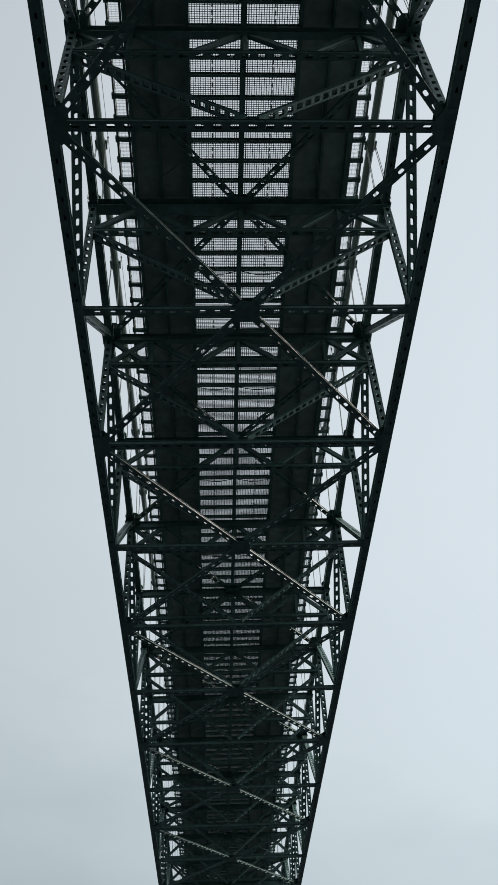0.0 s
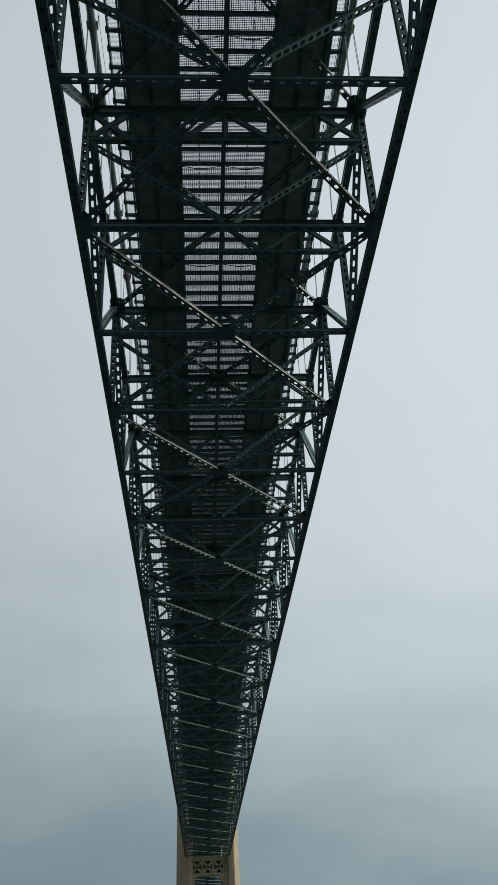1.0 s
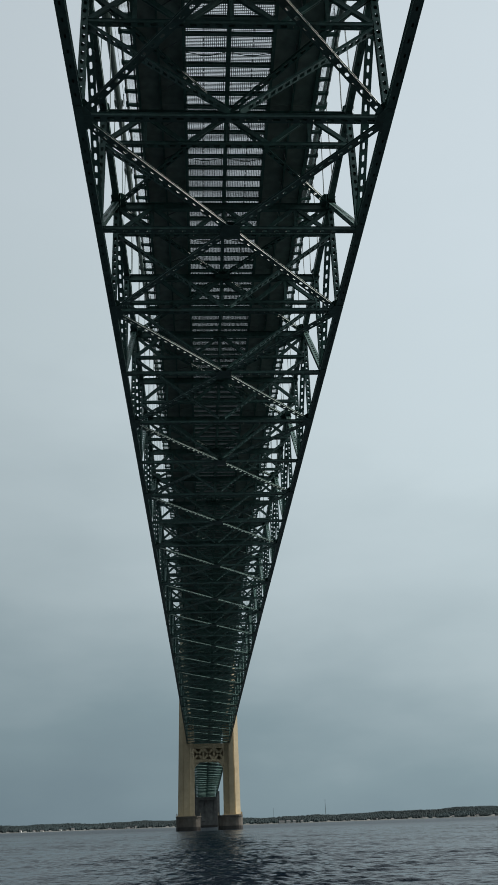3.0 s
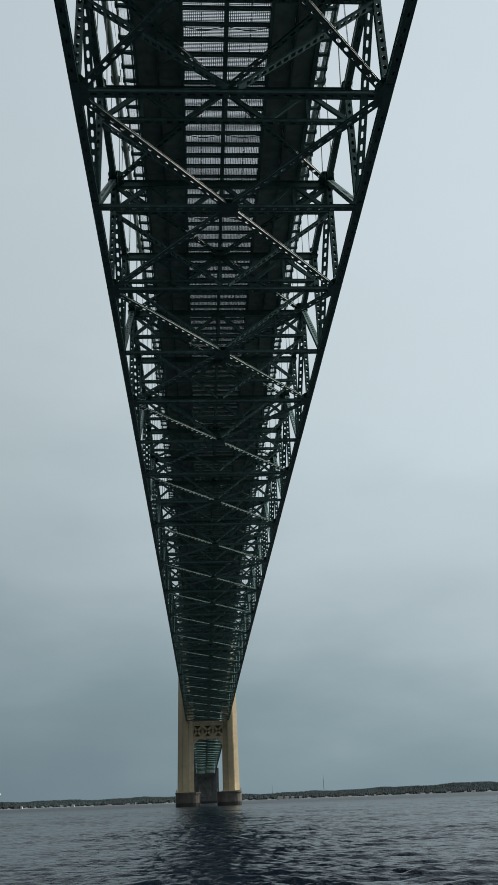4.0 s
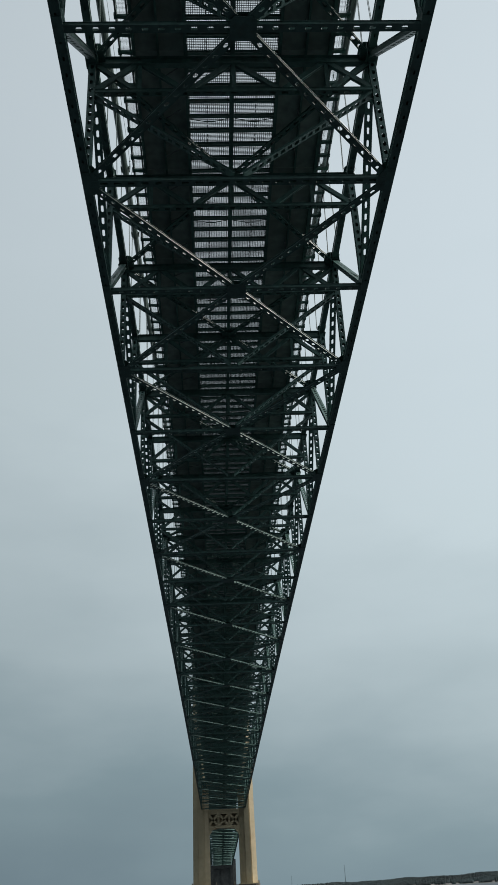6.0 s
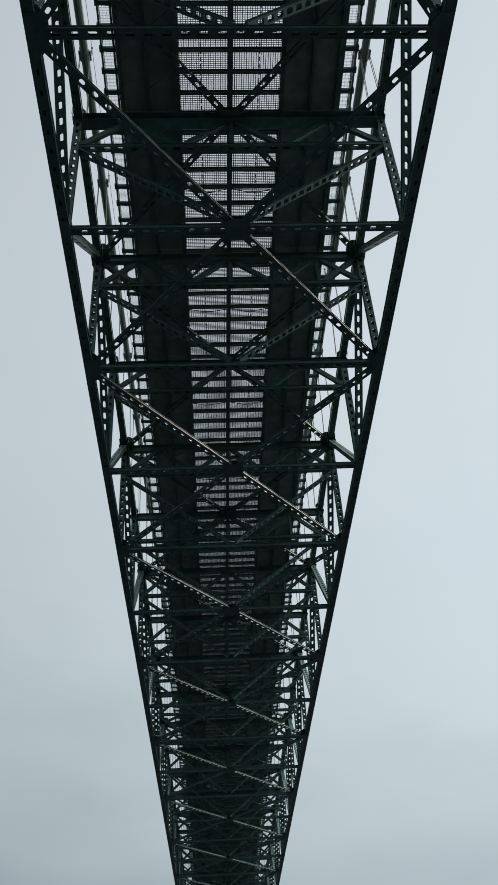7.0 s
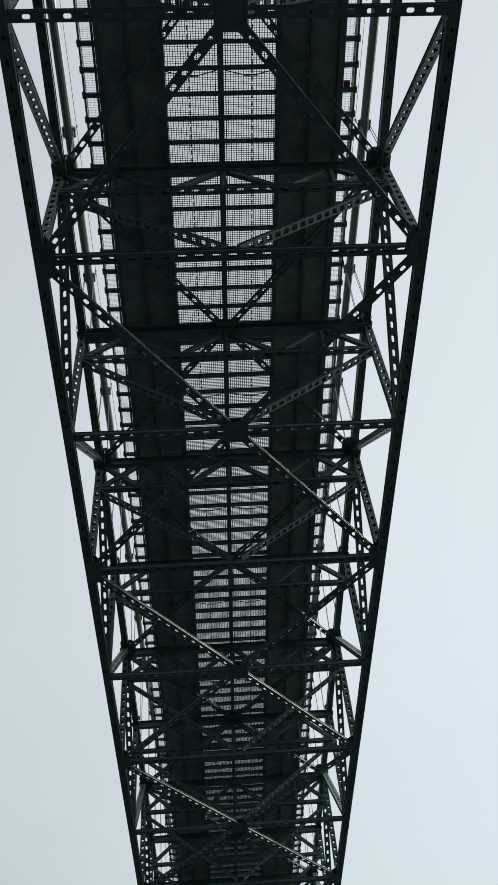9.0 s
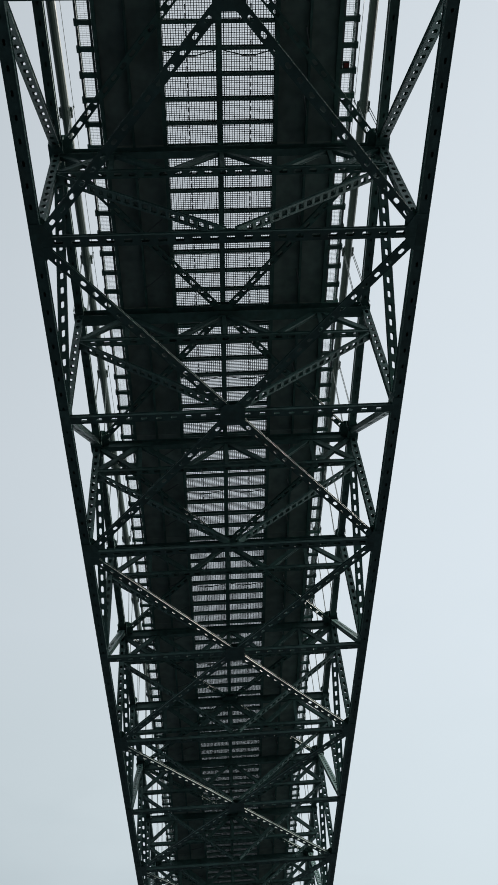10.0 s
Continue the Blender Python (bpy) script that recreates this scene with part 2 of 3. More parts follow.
def member_mesh(name, length, width, depth, style, mat):
    """A riveted steel member along y. style: 'oval', 'round' or 'square' perforated covers, 'trough' with the lower cover alone, 'solid' box, 'beam' I-section, 'lattice' laced channels."""
    key = (name, round(length, 2), width, depth, style)
    if key in MESHES:
        return MESHES[key]
    v, f = [], []
    hw, hd = width / 2, depth / 2
    if style in ("oval", "round", "square", "trough"):
        pitch, hl, hwid = {"oval": (0.92, 0.50, 0.24), "trough": (0.92, 0.36, 0.21), "round": (0.80, 0.40, 0.25), "square": (0.66, 0.42, 0.33)}[style]
        flange, cut = 0.025, 0.2 if style == "square" else 0.55
        add_box(v, f, -hw, -hw + flange, 0, length, -hd, hd)
        add_box(v, f, hw - flange, hw, 0, length, -hd, hd)
        perforated(v, f, length, width - 0.01, -hd + 0.006, pitch, hl, hwid, 0.02, cut)
        if style != "trough":                  # a trough is open on top
            perforated(v, f, length, width - 0.01, hd - 0.006, pitch, hl, hwid, -0.02, cut)
        for s in (-1, 1):                      # outstanding angle legs along the edges
            for zz in (-hd, hd - 0.02):
                add_box(v, f, min(s * hw, s * (hw + 0.05)), max(s * hw, s * (hw + 0.05)), 0, length, zz, zz + 0.02)
    elif style == "solid":
        if length > 9 and width >= 0.48:       # a chord: hollow box with hand holes underneath
            for x0, x1 in ((-hw, -hw + 0.03), (hw - 0.03, hw)):
                add_box(v, f, x0, x1, 0, length, -hd, hd)
            add_box(v, f, -hw + 0.03, hw - 0.03, 0, length, hd - 0.03, hd)
            perforated(v, f, length, width - 0.01, -hd + 0.004, 1.15, 0.30, 0.13, 0.02)
        else:
            add_box(v, f, -hw, hw, 0, length, -hd, hd)
        for s in (-1, 1):
            x0, x1 = sorted((s * hw, s * (hw + 0.05)))
            add_box(v, f, x0, x1, 0, length, -hd - 0.015, -hd + 0.015)
            add_box(v, f, x0, x1, 0, length, hd - 0.015, hd + 0.015)
    elif style == "beam":
        w, t = 0.012, hd - 0.025
        ring = [(-hw, -hd), (hw, -hd), (hw, -t), (w, -t), (w, t), (hw, t), (hw, hd), (-hw, hd), (-hw, t), (-w, t), (-w, -t), (-hw, -t)]
        v += [(x, y, z) for y in (0, length) for x, z in ring]
        f += [tuple(range(12)), tuple(reversed(range(12, 24)))]
        f += [(i, i + 12, (i + 1) % 12 + 12, (i + 1) % 12) for i in range(12)]
    elif style == "lattice":
        for s in (-1, 1):
            x0, x1 = sorted((s * hw, s * (hw - 0.09)))
            add_box(v, f, x0, x1, 0, length, -hd, hd)
        n = max(2, int(length / (width * 0.8)))
        for i in range(n):
            a, b = i * length / n, (i + 1) * length / n
            for zz in (-hd, hd):
                for s in (-1, 1):
                    k = len(v)
                    v += [(-s * hw, a, zz), (-s * hw, a + 0.09, zz), (s * hw, b, zz), (s * hw, b - 0.09, zz)]
                    f.append((k, k + 1, k + 2, k + 3))
    me = mesh_of(name, v, f, mat)
    MESHES[key] = me
    return me


def set_parent(ob, parent):
    """A part built at its place in the world."""
    ob.parent = parent
    ob.matrix_parent_inverse = Matrix.Translation(-parent.location)
    return ob


def attach(ob, parent):
    """A part built round its thing's own origin."""
    ob.parent = parent
    return ob


def member(name, a, b, width, depth, style, parent, mat=None, up=(0, 0, 1), trim=0.0):
    """A member from a to b, its covers facing up."""
    a, b, u = Vector(a), Vector(b), Vector(up)
    d = (b - a).normalized()
    a, b = a + d * trim, b - d * trim
    x = d.cross(u).normalized()
    z = x.cross(d)
    ob = new(name, member_mesh(name, (b - a).length, width, depth, style, mat or GREEN))
    ob.matrix_world = Matrix.Translation(a) @ Matrix((x, d, z)).transposed().to_4x4()
    return set_parent(ob, parent)


def shared(name, key, build, mat, at, parent, turn=0):
    """An object on a mesh that is built once for its key."""
    if key not in MESHES:
        v, f = [], []
        build(v, f)
        MESHES[key] = mesh_of(name, v, f, mat)
    ob = new(name, MESHES[key])
    ob.matrix_world = pose(*at, 0, 0, turn)
    return set_parent(ob, parent)


def thing(name, at, label, category, group="", kind=""):
    ob = new(name)
    ob.location = at
    return tagged(ob, label, category, group, kind)


# ---- the suspended span ----
BAY, FIRST_Y, TRUSS_X, DEPTH = 12.049, 22.18, 10.365, 12.05
LAST = 36
TOWER_Y = FIRST_Y + LAST * BAY


def low_z(y):
    """Height of the lower chord: a long crest over the main span, straight beyond the tower."""
    if y <= TOWER_Y:
        return 46.20 - 0.00263 * y - 2.676e-5 * y * y
    return low_z(TOWER_Y) - 0.0182 * (y - TOWER_Y)


def node_y(n):
    return FIRST_Y + n * BAY


def low(n, x):
    y = node_y(n)
    return Vector((x, y, low_z(y)))


def high(n, x, dz=0.0):
    return low(n, x) + Vector((0, 0, DEPTH + dz))


def cable_z(y):
    """Height of the main cable: a parabola that rises to the tower tops."""
    return CABLE_LOW + (TOWER_TOP - CABLE_LOW) * ((y - MID_Y) / (TOWER_Y + 4 - MID_Y)) ** 2


CABLE_LOW, TOWER_TOP, MID_Y, CABLE_X = 58.5, 166.0, -125.0, 10.5
bridge = thing("suspension_bridge", (0, 0, 0), "dark green steel truss span of a suspension bridge with grating lanes", "bridge")

DECK_UP = 0.58            # underside of the roadway above the upper chord
GRATE_IN, GRATE_OUT, SLAB_OUT, WALK_OUT = 0.15, 3.52, 7.5, 8.4


def gusset_side(v, f):
    w, h = 0.8, 0.85
    ring = [(-w, -0.35), (w, -0.35), (w, 0.3), (0.45, h), (-0.45, h), (-w, 0.3)]
    k = len(v)
    for x in (-0.29, 0.29):
        for y, z in ring:
            v.append((x, y, z))
    n = 6
    f += [tuple(k + i for i in range(n)), tuple(k + n + i for i in reversed(range(n)))]
    f += [(k + i, k + (i + 1) % n, k + n + (i + 1) % n, k + n + i) for i in range(n)]


def gusset_low_flat(v, f):
    """A lateral connection plate: reaches inwards from the chord (towards +x)."""
    ring = [(-0.27, -1.05), (0.45, -1.05), (0.82, -0.45), (0.82, 0.45), (0.45, 1.05), (-0.27, 1.05)]
    add_prism(v, f, ring, -0.345, -0.32)
    add_prism(v, f, ring, 0.30, 0.325)


def top_joint(v, f, half_x, half_y, inner):
    """Two upright plates in the truss's plane, tied by flat plates below and above that reach inwards (towards +x)."""
    for x in (-half_x, half_x - 0.03):
        add_box(v, f, x, x + 0.03, -half_y, half_y, -0.85, 0.42)
    c = half_y * 0.35
    ring = [(-half_x - 0.12, -half_y + c), (-half_x + 0.1, -half_y), (inner - c, -half_y), (inner, -half_y + c),
            (inner, half_y - c), (inner - c, half_y), (-half_x + 0.1, half_y), (-half_x - 0.12, half_y - c)]
    add_prism(v, f, ring, -0.40, -0.375)
    add_prism(v, f, ring, 0.36, 0.385)
    add_box(v, f, -half_x + 0.03, half_x - 0.03, -half_y + 0.15, half_y - 0.15, -0.84, -0.815)


def gusset_top_flat(v, f):
    top_joint(v, f, 0.42, 0.95, 0.92)


def gusset_top_small(v, f):
    top_joint(v, f, 0.30, 0.45, 0.45)


def gusset_centre(v, f):
    ring = [(-0.78, -0.55), (-0.5, -0.8), (0.5, -0.8), (0.78, -0.55), (0.78, 0.55), (0.5, 0.8), (-0.5, 0.8), (-0.78, 0.55)]
    add_prism(v, f, ring, -0.20, -0.175)
    add_prism(v, f, ring, 0.175, 0.20)


def grating_panel(v, f):
    w = GRATE_OUT - GRATE_IN
    n = int(BAY / 0.14)
    for i in range(n):
        y = (i + 0.5) * BAY / n
        add_box(v, f, 0, w, y - 0.012, y + 0.012, 0.04, 0.10)
    m = int(w / 0.155)
    for i in range(m + 1):
        x = i * w / m
        add_box(v, f, x - 0.022, x + 0.022, 0, BAY, 0.045, 0.10)
    for i in range(24):                        # a broken line of tie plates along the lane
        y = (i + 0.2) * BAY / 24
        add_box(v, f, w * 0.54 - 0.03, w * 0.54 + 0.03, y, y + 0.3, -0.03, 0.02)
    add_box(v, f, 0.16, 0.20, 0, BAY, -0.02, 0.03)


def walk_panel(v, f):
    w = WALK_OUT - SLAB_OUT - 0.15
    n = int(BAY / 0.10)
    for i in range(n):
        y = (i + 0.5) * BAY / n
        add_box(v, f, 0, w, y - 0.006, y + 0.006, 0, 0.012)
    for i in range(4):
        x = i * w / 3
        add_box(v, f, x - 0.004, x + 0.004, 0, BAY, 0, 0.03)
    add_box(v, f, w - 0.02, w + 0.11, 0, BAY, -0.10, 0.06)
    add_box(v, f, -0.08, 0.06, 0, BAY, -0.10, 0.04)


def slab_panel(v, f):
    add_box(v, f, 0, SLAB_OUT - GRATE_OUT, 0.0, BAY - 0.03, 0, 0.2)


def railing_panel(v, f):
    for z in (0.35, 0.7, 1.05):
        add_box(v, f, -0.025, 0.025, 0, BAY, z, z + 0.06)
    for i in range(8):
        y = i * BAY / 8
        add_box(v, f, -0.05, 0.05, y - 0.05, y + 0.05, -0.2, 1.1)


def bracket(v, f):
    """Outrigger that carries the walkway, tapered towards its end (outwards is +x)."""
    k = len(v)
    w = WALK_OUT - SLAB_OUT
    for y in (-0.15, 0.15):
        v += [(-0.2, y, -0.24), (w + 0.05, y, -0.12), (w + 0.05, y, 0.0), (-0.2, y, 0.0)]
    f += [(k, k + 1, k + 2, k + 3), (k + 7, k + 6, k + 5, k + 4)]
    f += [(k + i, k + 4 + i, k + 4 + (i + 1) % 4, k + (i + 1) % 4) for i in range(4)]
    add_box(v, f, w - 0.12, w + 0.14, -0.19, 0.19, -0.15, 0.12)


def hanger_band(v, f):
    """A split casting clamped round the cable, with bolt flanges and the two stanchions of the hand ropes."""
    n = 12
    ring = [(0.36 * math.cos(2 * math.pi * i / n), 0.36 * math.sin(2 * math.pi * i / n)) for i in range(n)]
    k = len(v)
    for y in (-0.4, 0.4):
        v += [(x, y, z) for x, z in ring]
    f += [tuple(k + i for i in range(n)), tuple(k + n + i for i in reversed(range(n)))]
    f += [(k + i, k + n + i, k + n + (i + 1) % n, k + (i + 1) % n) for i in range(n)]
    for sx in (-1, 1):
        x0, x1 = sorted((sx * 0.34, sx * 0.46))
        add_box(v, f, x0, x1, -0.36, 0.36, -0.07, 0.07)
        x0, x1 = sorted((sx * 0.42, sx * 0.48))
        add_box(v, f, x0, x1, -0.03, 0.03, 0.07, 1.16)
        add_box(v, f, x0 - 0.03, x1 + 0.03, -0.06, 0.06, 1.06, 1.18)


def rod_mesh(radius, sides, mat):
    key = ("rod", radius, sides, mat.name)
    if key not in MESHES:
        v, f = [], []
        ring = [(radius * math.cos(2 * math.pi * i / sides), radius * math.sin(2 * math.pi * i / sides)) for i in range(sides)]
        add_prism(v, f, ring, 0, 1)
        MESHES[key] = mesh_of("rod", v, f, mat)
    return MESHES[key]


def rod(name, a, b, radius, parent, sides=6, mat=None):
    a, b = Vector(a), Vector(b)
    ob = new(name, rod_mesh(radius, sides, mat or CABLE))
    ob.matrix_world = Matrix.Translation(a) @ (b - a).to_track_quat("Z", "Y").to_matrix().to_4x4() @ Matrix.Diagonal((1, 1, (b - a).length, 1))
    return set_parent(ob, parent)


def floor_truss(n):
    """The cross truss under the deck: two chords, posts and a zigzag of diagonals."""
    zb = -3.65
    ft = new("floor_truss")
    set_parent(ft, bridge)
    member("upper_chord", high(n, -TRUSS_X, -0.5), high(n, TRUSS_X, -0.5), 0.85 if n == 1 else 0.46, 0.75, "beam", ft)
    member("lower_chord", high(n, -TRUSS_X, zb), high(n, TRUSS_X, zb), 0.36, 0.32, "oval", ft)
    xs = [-TRUSS_X, -6.9, -3.45, 0.0, 3.45, 6.9, TRUSS_X]
    for i in range(6):
        za, zc = (zb, -0.6) if i % 2 == 0 else (-0.6, zb)
        member("web_diagonal", high(n, xs[i], za), high(n, xs[i + 1], zc), 0.28, 0.24, "solid", ft, up=(0, 1, 0), trim=0.2)
    for x in (-TRUSS_X, TRUSS_X) if n % 2 == 0 else ():
        s = 1 if x > 0 else -1
        member("end_brace", high(n, x, -0.6), high(n, x - s * 3.4, zb), 0.24, 0.22, "solid", ft, up=(0, 1, 0), trim=0.3)
    for x in (-6.9, 0.0, 6.9):
        member("web_post", high(n, x, zb), high(n, x, -0.5), 0.2, 0.2, "solid", ft, up=(0, 1, 0))
    return ft


def main_bay(n):
    """All that belongs to the panel point n and the bay beyond it."""
    even = n % 2 == 0
    deck = DEPTH + DECK_UP
    y0 = node_y(n)
    zd = deck + low_z(y0)
    rise = low_z(y0 + BAY) - low_z(y0)
    last = n == LAST
    for s in (-1, 1):
        x = s * TRUSS_X
        member("vertical", low(n, x), high(n, x), 0.42, 0.50, "round", bridge, up=(0, 1, 0), trim=0.3)
        shared("gusset_plate", "gs", gusset_side, GREEN, low(n, x), bridge)
        if even:
            shared("lateral_plate", "gl", gusset_low_flat, GREEN, low(n, x), bridge, 0 if s < 0 else 180)
            shared("top_gusset", "gt", gusset_top_flat, GREEN, high(n, x), bridge, 0 if s < 0 else 180)
        else:
            shared("hanger_gusset", "gts", gusset_top_small, GREEN, high(n, x), bridge, 0 if s < 0 else 180)
        member("sway_brace", high(n, x, -3.8), low(n, 0) + Vector((0, 0, 0.08)), 0.48, 0.20, "square", bridge, trim=0.4)
        for k in range(3):
            yk = y0 + BAY * (k + 0.35) / 3
            # lighter STEEL here stands in for sunlight on these rods
            rod("knee_brace", (s * 5.5, yk + 0.7, zd - 0.4), (-4.05 if s < 0 else 5.2, yk - 0.7, zd - 0.8), 0.05, bridge, mat=STEEL)
        cx = s * CABLE_X
        for dx in (-0.45, 0.45):
            rod("hand_rope", (cx + dx, y0, cable_z(y0) + 1.1), (cx + dx, y0 + BAY, cable_z(y0 + BAY) + 1.1), 0.018, bridge)
        shared("cable_band", "band", hanger_band, CABLE, (cx, y0, cable_z(y0)), bridge)
        for dx in (-0.34, 0.34):
            for dy in (-0.13, 0.13):
                rod("hanger_rope", (cx + dx, y0 + dy, cable_z(y0)), high(n, x) + Vector((dx * 1.5, dy, 0.3)), 0.026, bridge)
        if not last:
            member("bottom_chord", low(n, x), low(n + 1, x), 0.50, 0.60, "solid", bridge)
            member("top_chord", high(n, x), high(n + 1, x), 0.48, 0.60, "solid", bridge)
            a, b = (high(n, x), low(n + 1, x)) if even else (low(n, x), high(n + 1, x))
            member("diagonal", a, b, 0.48, 0.40, "oval" if even else "round", bridge, trim=0.7)
            if even:
                la, lb, ta, tb = low(n, x), low(n + 1, 0), high(n, x), high(n + 1, 0)
            else:
                la, lb, ta, tb = low(n, 0), low(n + 1, x), high(n, 0), high(n + 1, x)
            dz = Vector((0, 0, -0.22))
            member("bottom_lateral", la + dz, lb + dz, 0.44, 0.20, "trough", bridge, trim=0.55)
            member("top_lateral", ta - Vector((0, 0, 0.3)), tb - Vector((0, 0, 0.3)), 0.36, 0.22, "oval", bridge, trim=0.5)
            rod("main_cable", (cx, y0, cable_z(y0)), (cx, y0 + BAY, cable_z(y0 + BAY)), 0.31, bridge, 12)
            sl = math.degrees(math.atan(rise / BAY))
            for name, key, build, mat, xx, dz2 in (("grating_panel", "grate", grating_panel, STEEL, GRATE_IN, 0.12),
                                                  ("roadway_slab", "slab", slab_panel, CONCRETE_DECK, GRATE_OUT, 0.1),
                                                  ("walkway_grating", "walk", walk_panel, STEEL, SLAB_OUT + 0.1, 0.1),
                                                  ("railing", "rail", railing_panel, GREEN, WALK_OUT, 0.1)):
                ob = shared(name, key, build, mat, (0, 0, 0), bridge)
                tagged(ob, {"grate": "open galvanised steel grating", "slab": "grey-green underside of a solid lane"}.get(key, ""))
                ob.matrix_world = pose(s * xx, y0, zd + dz2, sl, 0, 0) @ Matrix.Diagonal((s, 1, 1, 1))
            for i in range(8):
                y = y0 + i * BAY / 8
                ob = shared("walkway_bracket", "bracket", bracket, GREEN, (0, 0, 0), bridge)
                ob.matrix_world = pose(s * SLAB_OUT, y, zd + rise * i / 8 + 0.1) @ Matrix.Diagonal((s, 1, 1, 1))
    drop = Vector((0, 0, -0.2))
    member("bottom_strut", low(n, -TRUSS_X) + drop, low(n, TRUSS_X) + drop, 0.50 if even else 0.42, 0.30, "oval" if even else "trough", bridge, trim=0.3)
    if not even:
        shared("centre_gusset", "gc", gusset_centre, GREEN, low(n, 0) + drop, bridge)
        shared("centre_gusset", "gc", gusset_centre, GREEN, high(n, 0, -0.32), bridge)
    floor_truss(n)
    if not last:
        along = Vector((0, BAY, rise))
        for i in range(8):
            y = y0 + i * BAY / 8
            z = zd + rise * i / 8 - 0.1
            member("deck_beam", (-GRATE_OUT, y, z), (GRATE_OUT, y, z), 0.19, 0.36, "beam", bridge)
        for x in (-7.35, -5.55, 5.55, 7.35):
            a = Vector((x, y0, zd - 0.12))
            member("stringer", a, a + along, 0.24 if abs(x) > 6 else 0.16, 0.40, "beam", bridge)
        for x in (-GRATE_OUT, GRATE_OUT):
            a = Vector((x, y0, zd - 0.3))
            member("edge_girder", a, a + along, 0.26, 0.62, "beam", bridge)
        a = Vector((0, y0, zd - 0.12))
        member("median_girder", a, a + along, 0.27, 0.5, "solid", bridge)
        for s in (-1, 1):
            ym, zm = y0 + BAY * 0.5 + 0.25, zd + rise * 0.5 - 0.3
            mid = (GRATE_OUT + 0.1) / 2
            rod("sag_brace", (s * 0.25, ym - 0.16, zm), (s * (mid - 0.35), ym + 0.14, zm), 0.035, bridge)
            rod("sag_brace", (s * (mid - 0.45), ym + 0.14, zm), (s * (mid + 0.45), ym + 0.14, zm), 0.06, bridge)
            rod("sag_brace", (s * (mid + 0.35), ym + 0.14, zm), (s * (GRATE_OUT - 0.15), ym - 0.16, zm), 0.035, bridge)


for n in range(-5, LAST + 1):
    main_bay(n)


# ---- the span beyond the tower ----
side_span = thing("side_span", (0, TOWER_Y + 9, 0), "far dark green truss span leading on beyond the ivory tower", "bridge")
SIDE_BAYS, SIDE_START = 45, TOWER_Y + 9.0


def far_low(n, x):
    y = SIDE_START + n * BAY
    return Vector((x, y, low_z(y)))


def side_bay(n):
    up = Vector((0, 0, DEPTH))
    for s in (-1, 1):
        x = s * TRUSS_X
        a, b = far_low(n, x), far_low(n + 1, x)
        member("bottom_chord", a, b, 0.50, 0.60, "solid", side_span, GREEN)
        member("top_chord", a + up, b + up, 0.62, 0.66, "solid", side_span, GREEN)
        member("vertical", a, a + up, 0.4, 0.46, "solid", side_span, GREEN, up=(0, 1, 0))
        p, q = (a + up, b) if n % 2 == 0 else (a, b + up)
        member("diagonal", p, q, 0.5, 0.5, "solid", side_span, GREEN, up=(s, 0, 0))
        la, lb = (a, far_low(n + 1, 0)) if n % 2 == 0 else (far_low(n, 0), b)
        member("bottom_lateral", la, lb, 0.42, 0.42, "solid", side_span, GREEN)
    member("bottom_strut", far_low(n, -TRUSS_X), far_low(n, TRUSS_X), 0.45, 0.2, "solid", side_span, GREEN)
    member("floor_beam", far_low(n, -TRUSS_X) + up - Vector((0, 0, 0.3)), far_low(n, TRUSS_X) + up - Vector((0, 0, 0.3)), 0.4, 0.55, "beam", side_span, GREEN)
    a = far_low(n, 0) + up + Vector((0, 0, 0.6))
    v, f = [], []
    add_box(v, f, -WALK_OUT, WALK_OUT, a.y, a.y + BAY, a.z, a.z + 0.25)
    for i in (2, 3, 6, 7):
        v[i] = (v[i][0], v[i][1], v[i][2] - 0.0182 * BAY)
    set_parent(new("roadway_slab", mesh_of("roadway_slab", v, f, CONCRETE_DECK)), side_span)


for n in range(SIDE_BAYS):
    side_bay(n)
v, f = [], []
add_box(v, f, -WALK_OUT, WALK_OUT, TOWER_Y, SIDE_START, low_z(TOWER_Y) + DEPTH + 0.6, low_z(TOWER_Y) + DEPTH + 0.9)
for x in (-7.3, -3.5, 0.0, 3.5, 7.3):
    add_box(v, f, x - 0.15, x + 0.15, TOWER_Y, SIDE_START, low_z(TOWER_Y) + DEPTH - 0.6, low_z(TOWER_Y) + DEPTH + 0.6)
set_parent(new("approach_girder", mesh_of("approach_girder", *boxed(-9.0, 9.0, SIDE_START + SIDE_BAYS * BAY, SIDE_START + SIDE_BAYS * BAY + 60, far_low(SIDE_BAYS, 0).z + 0.3, far_low(SIDE_BAYS, 0).z + 12.6), GREEN)), side_span)
set_parent(new("deck_over_tower", mesh_of("deck_over_tower", v, f, GREEN)), side_span)


# ---- the tower ----
tower = thing("bridge_tower", (0, TOWER_Y, 0), "ivory painted steel bridge tower with arched lattice portal", "tower")


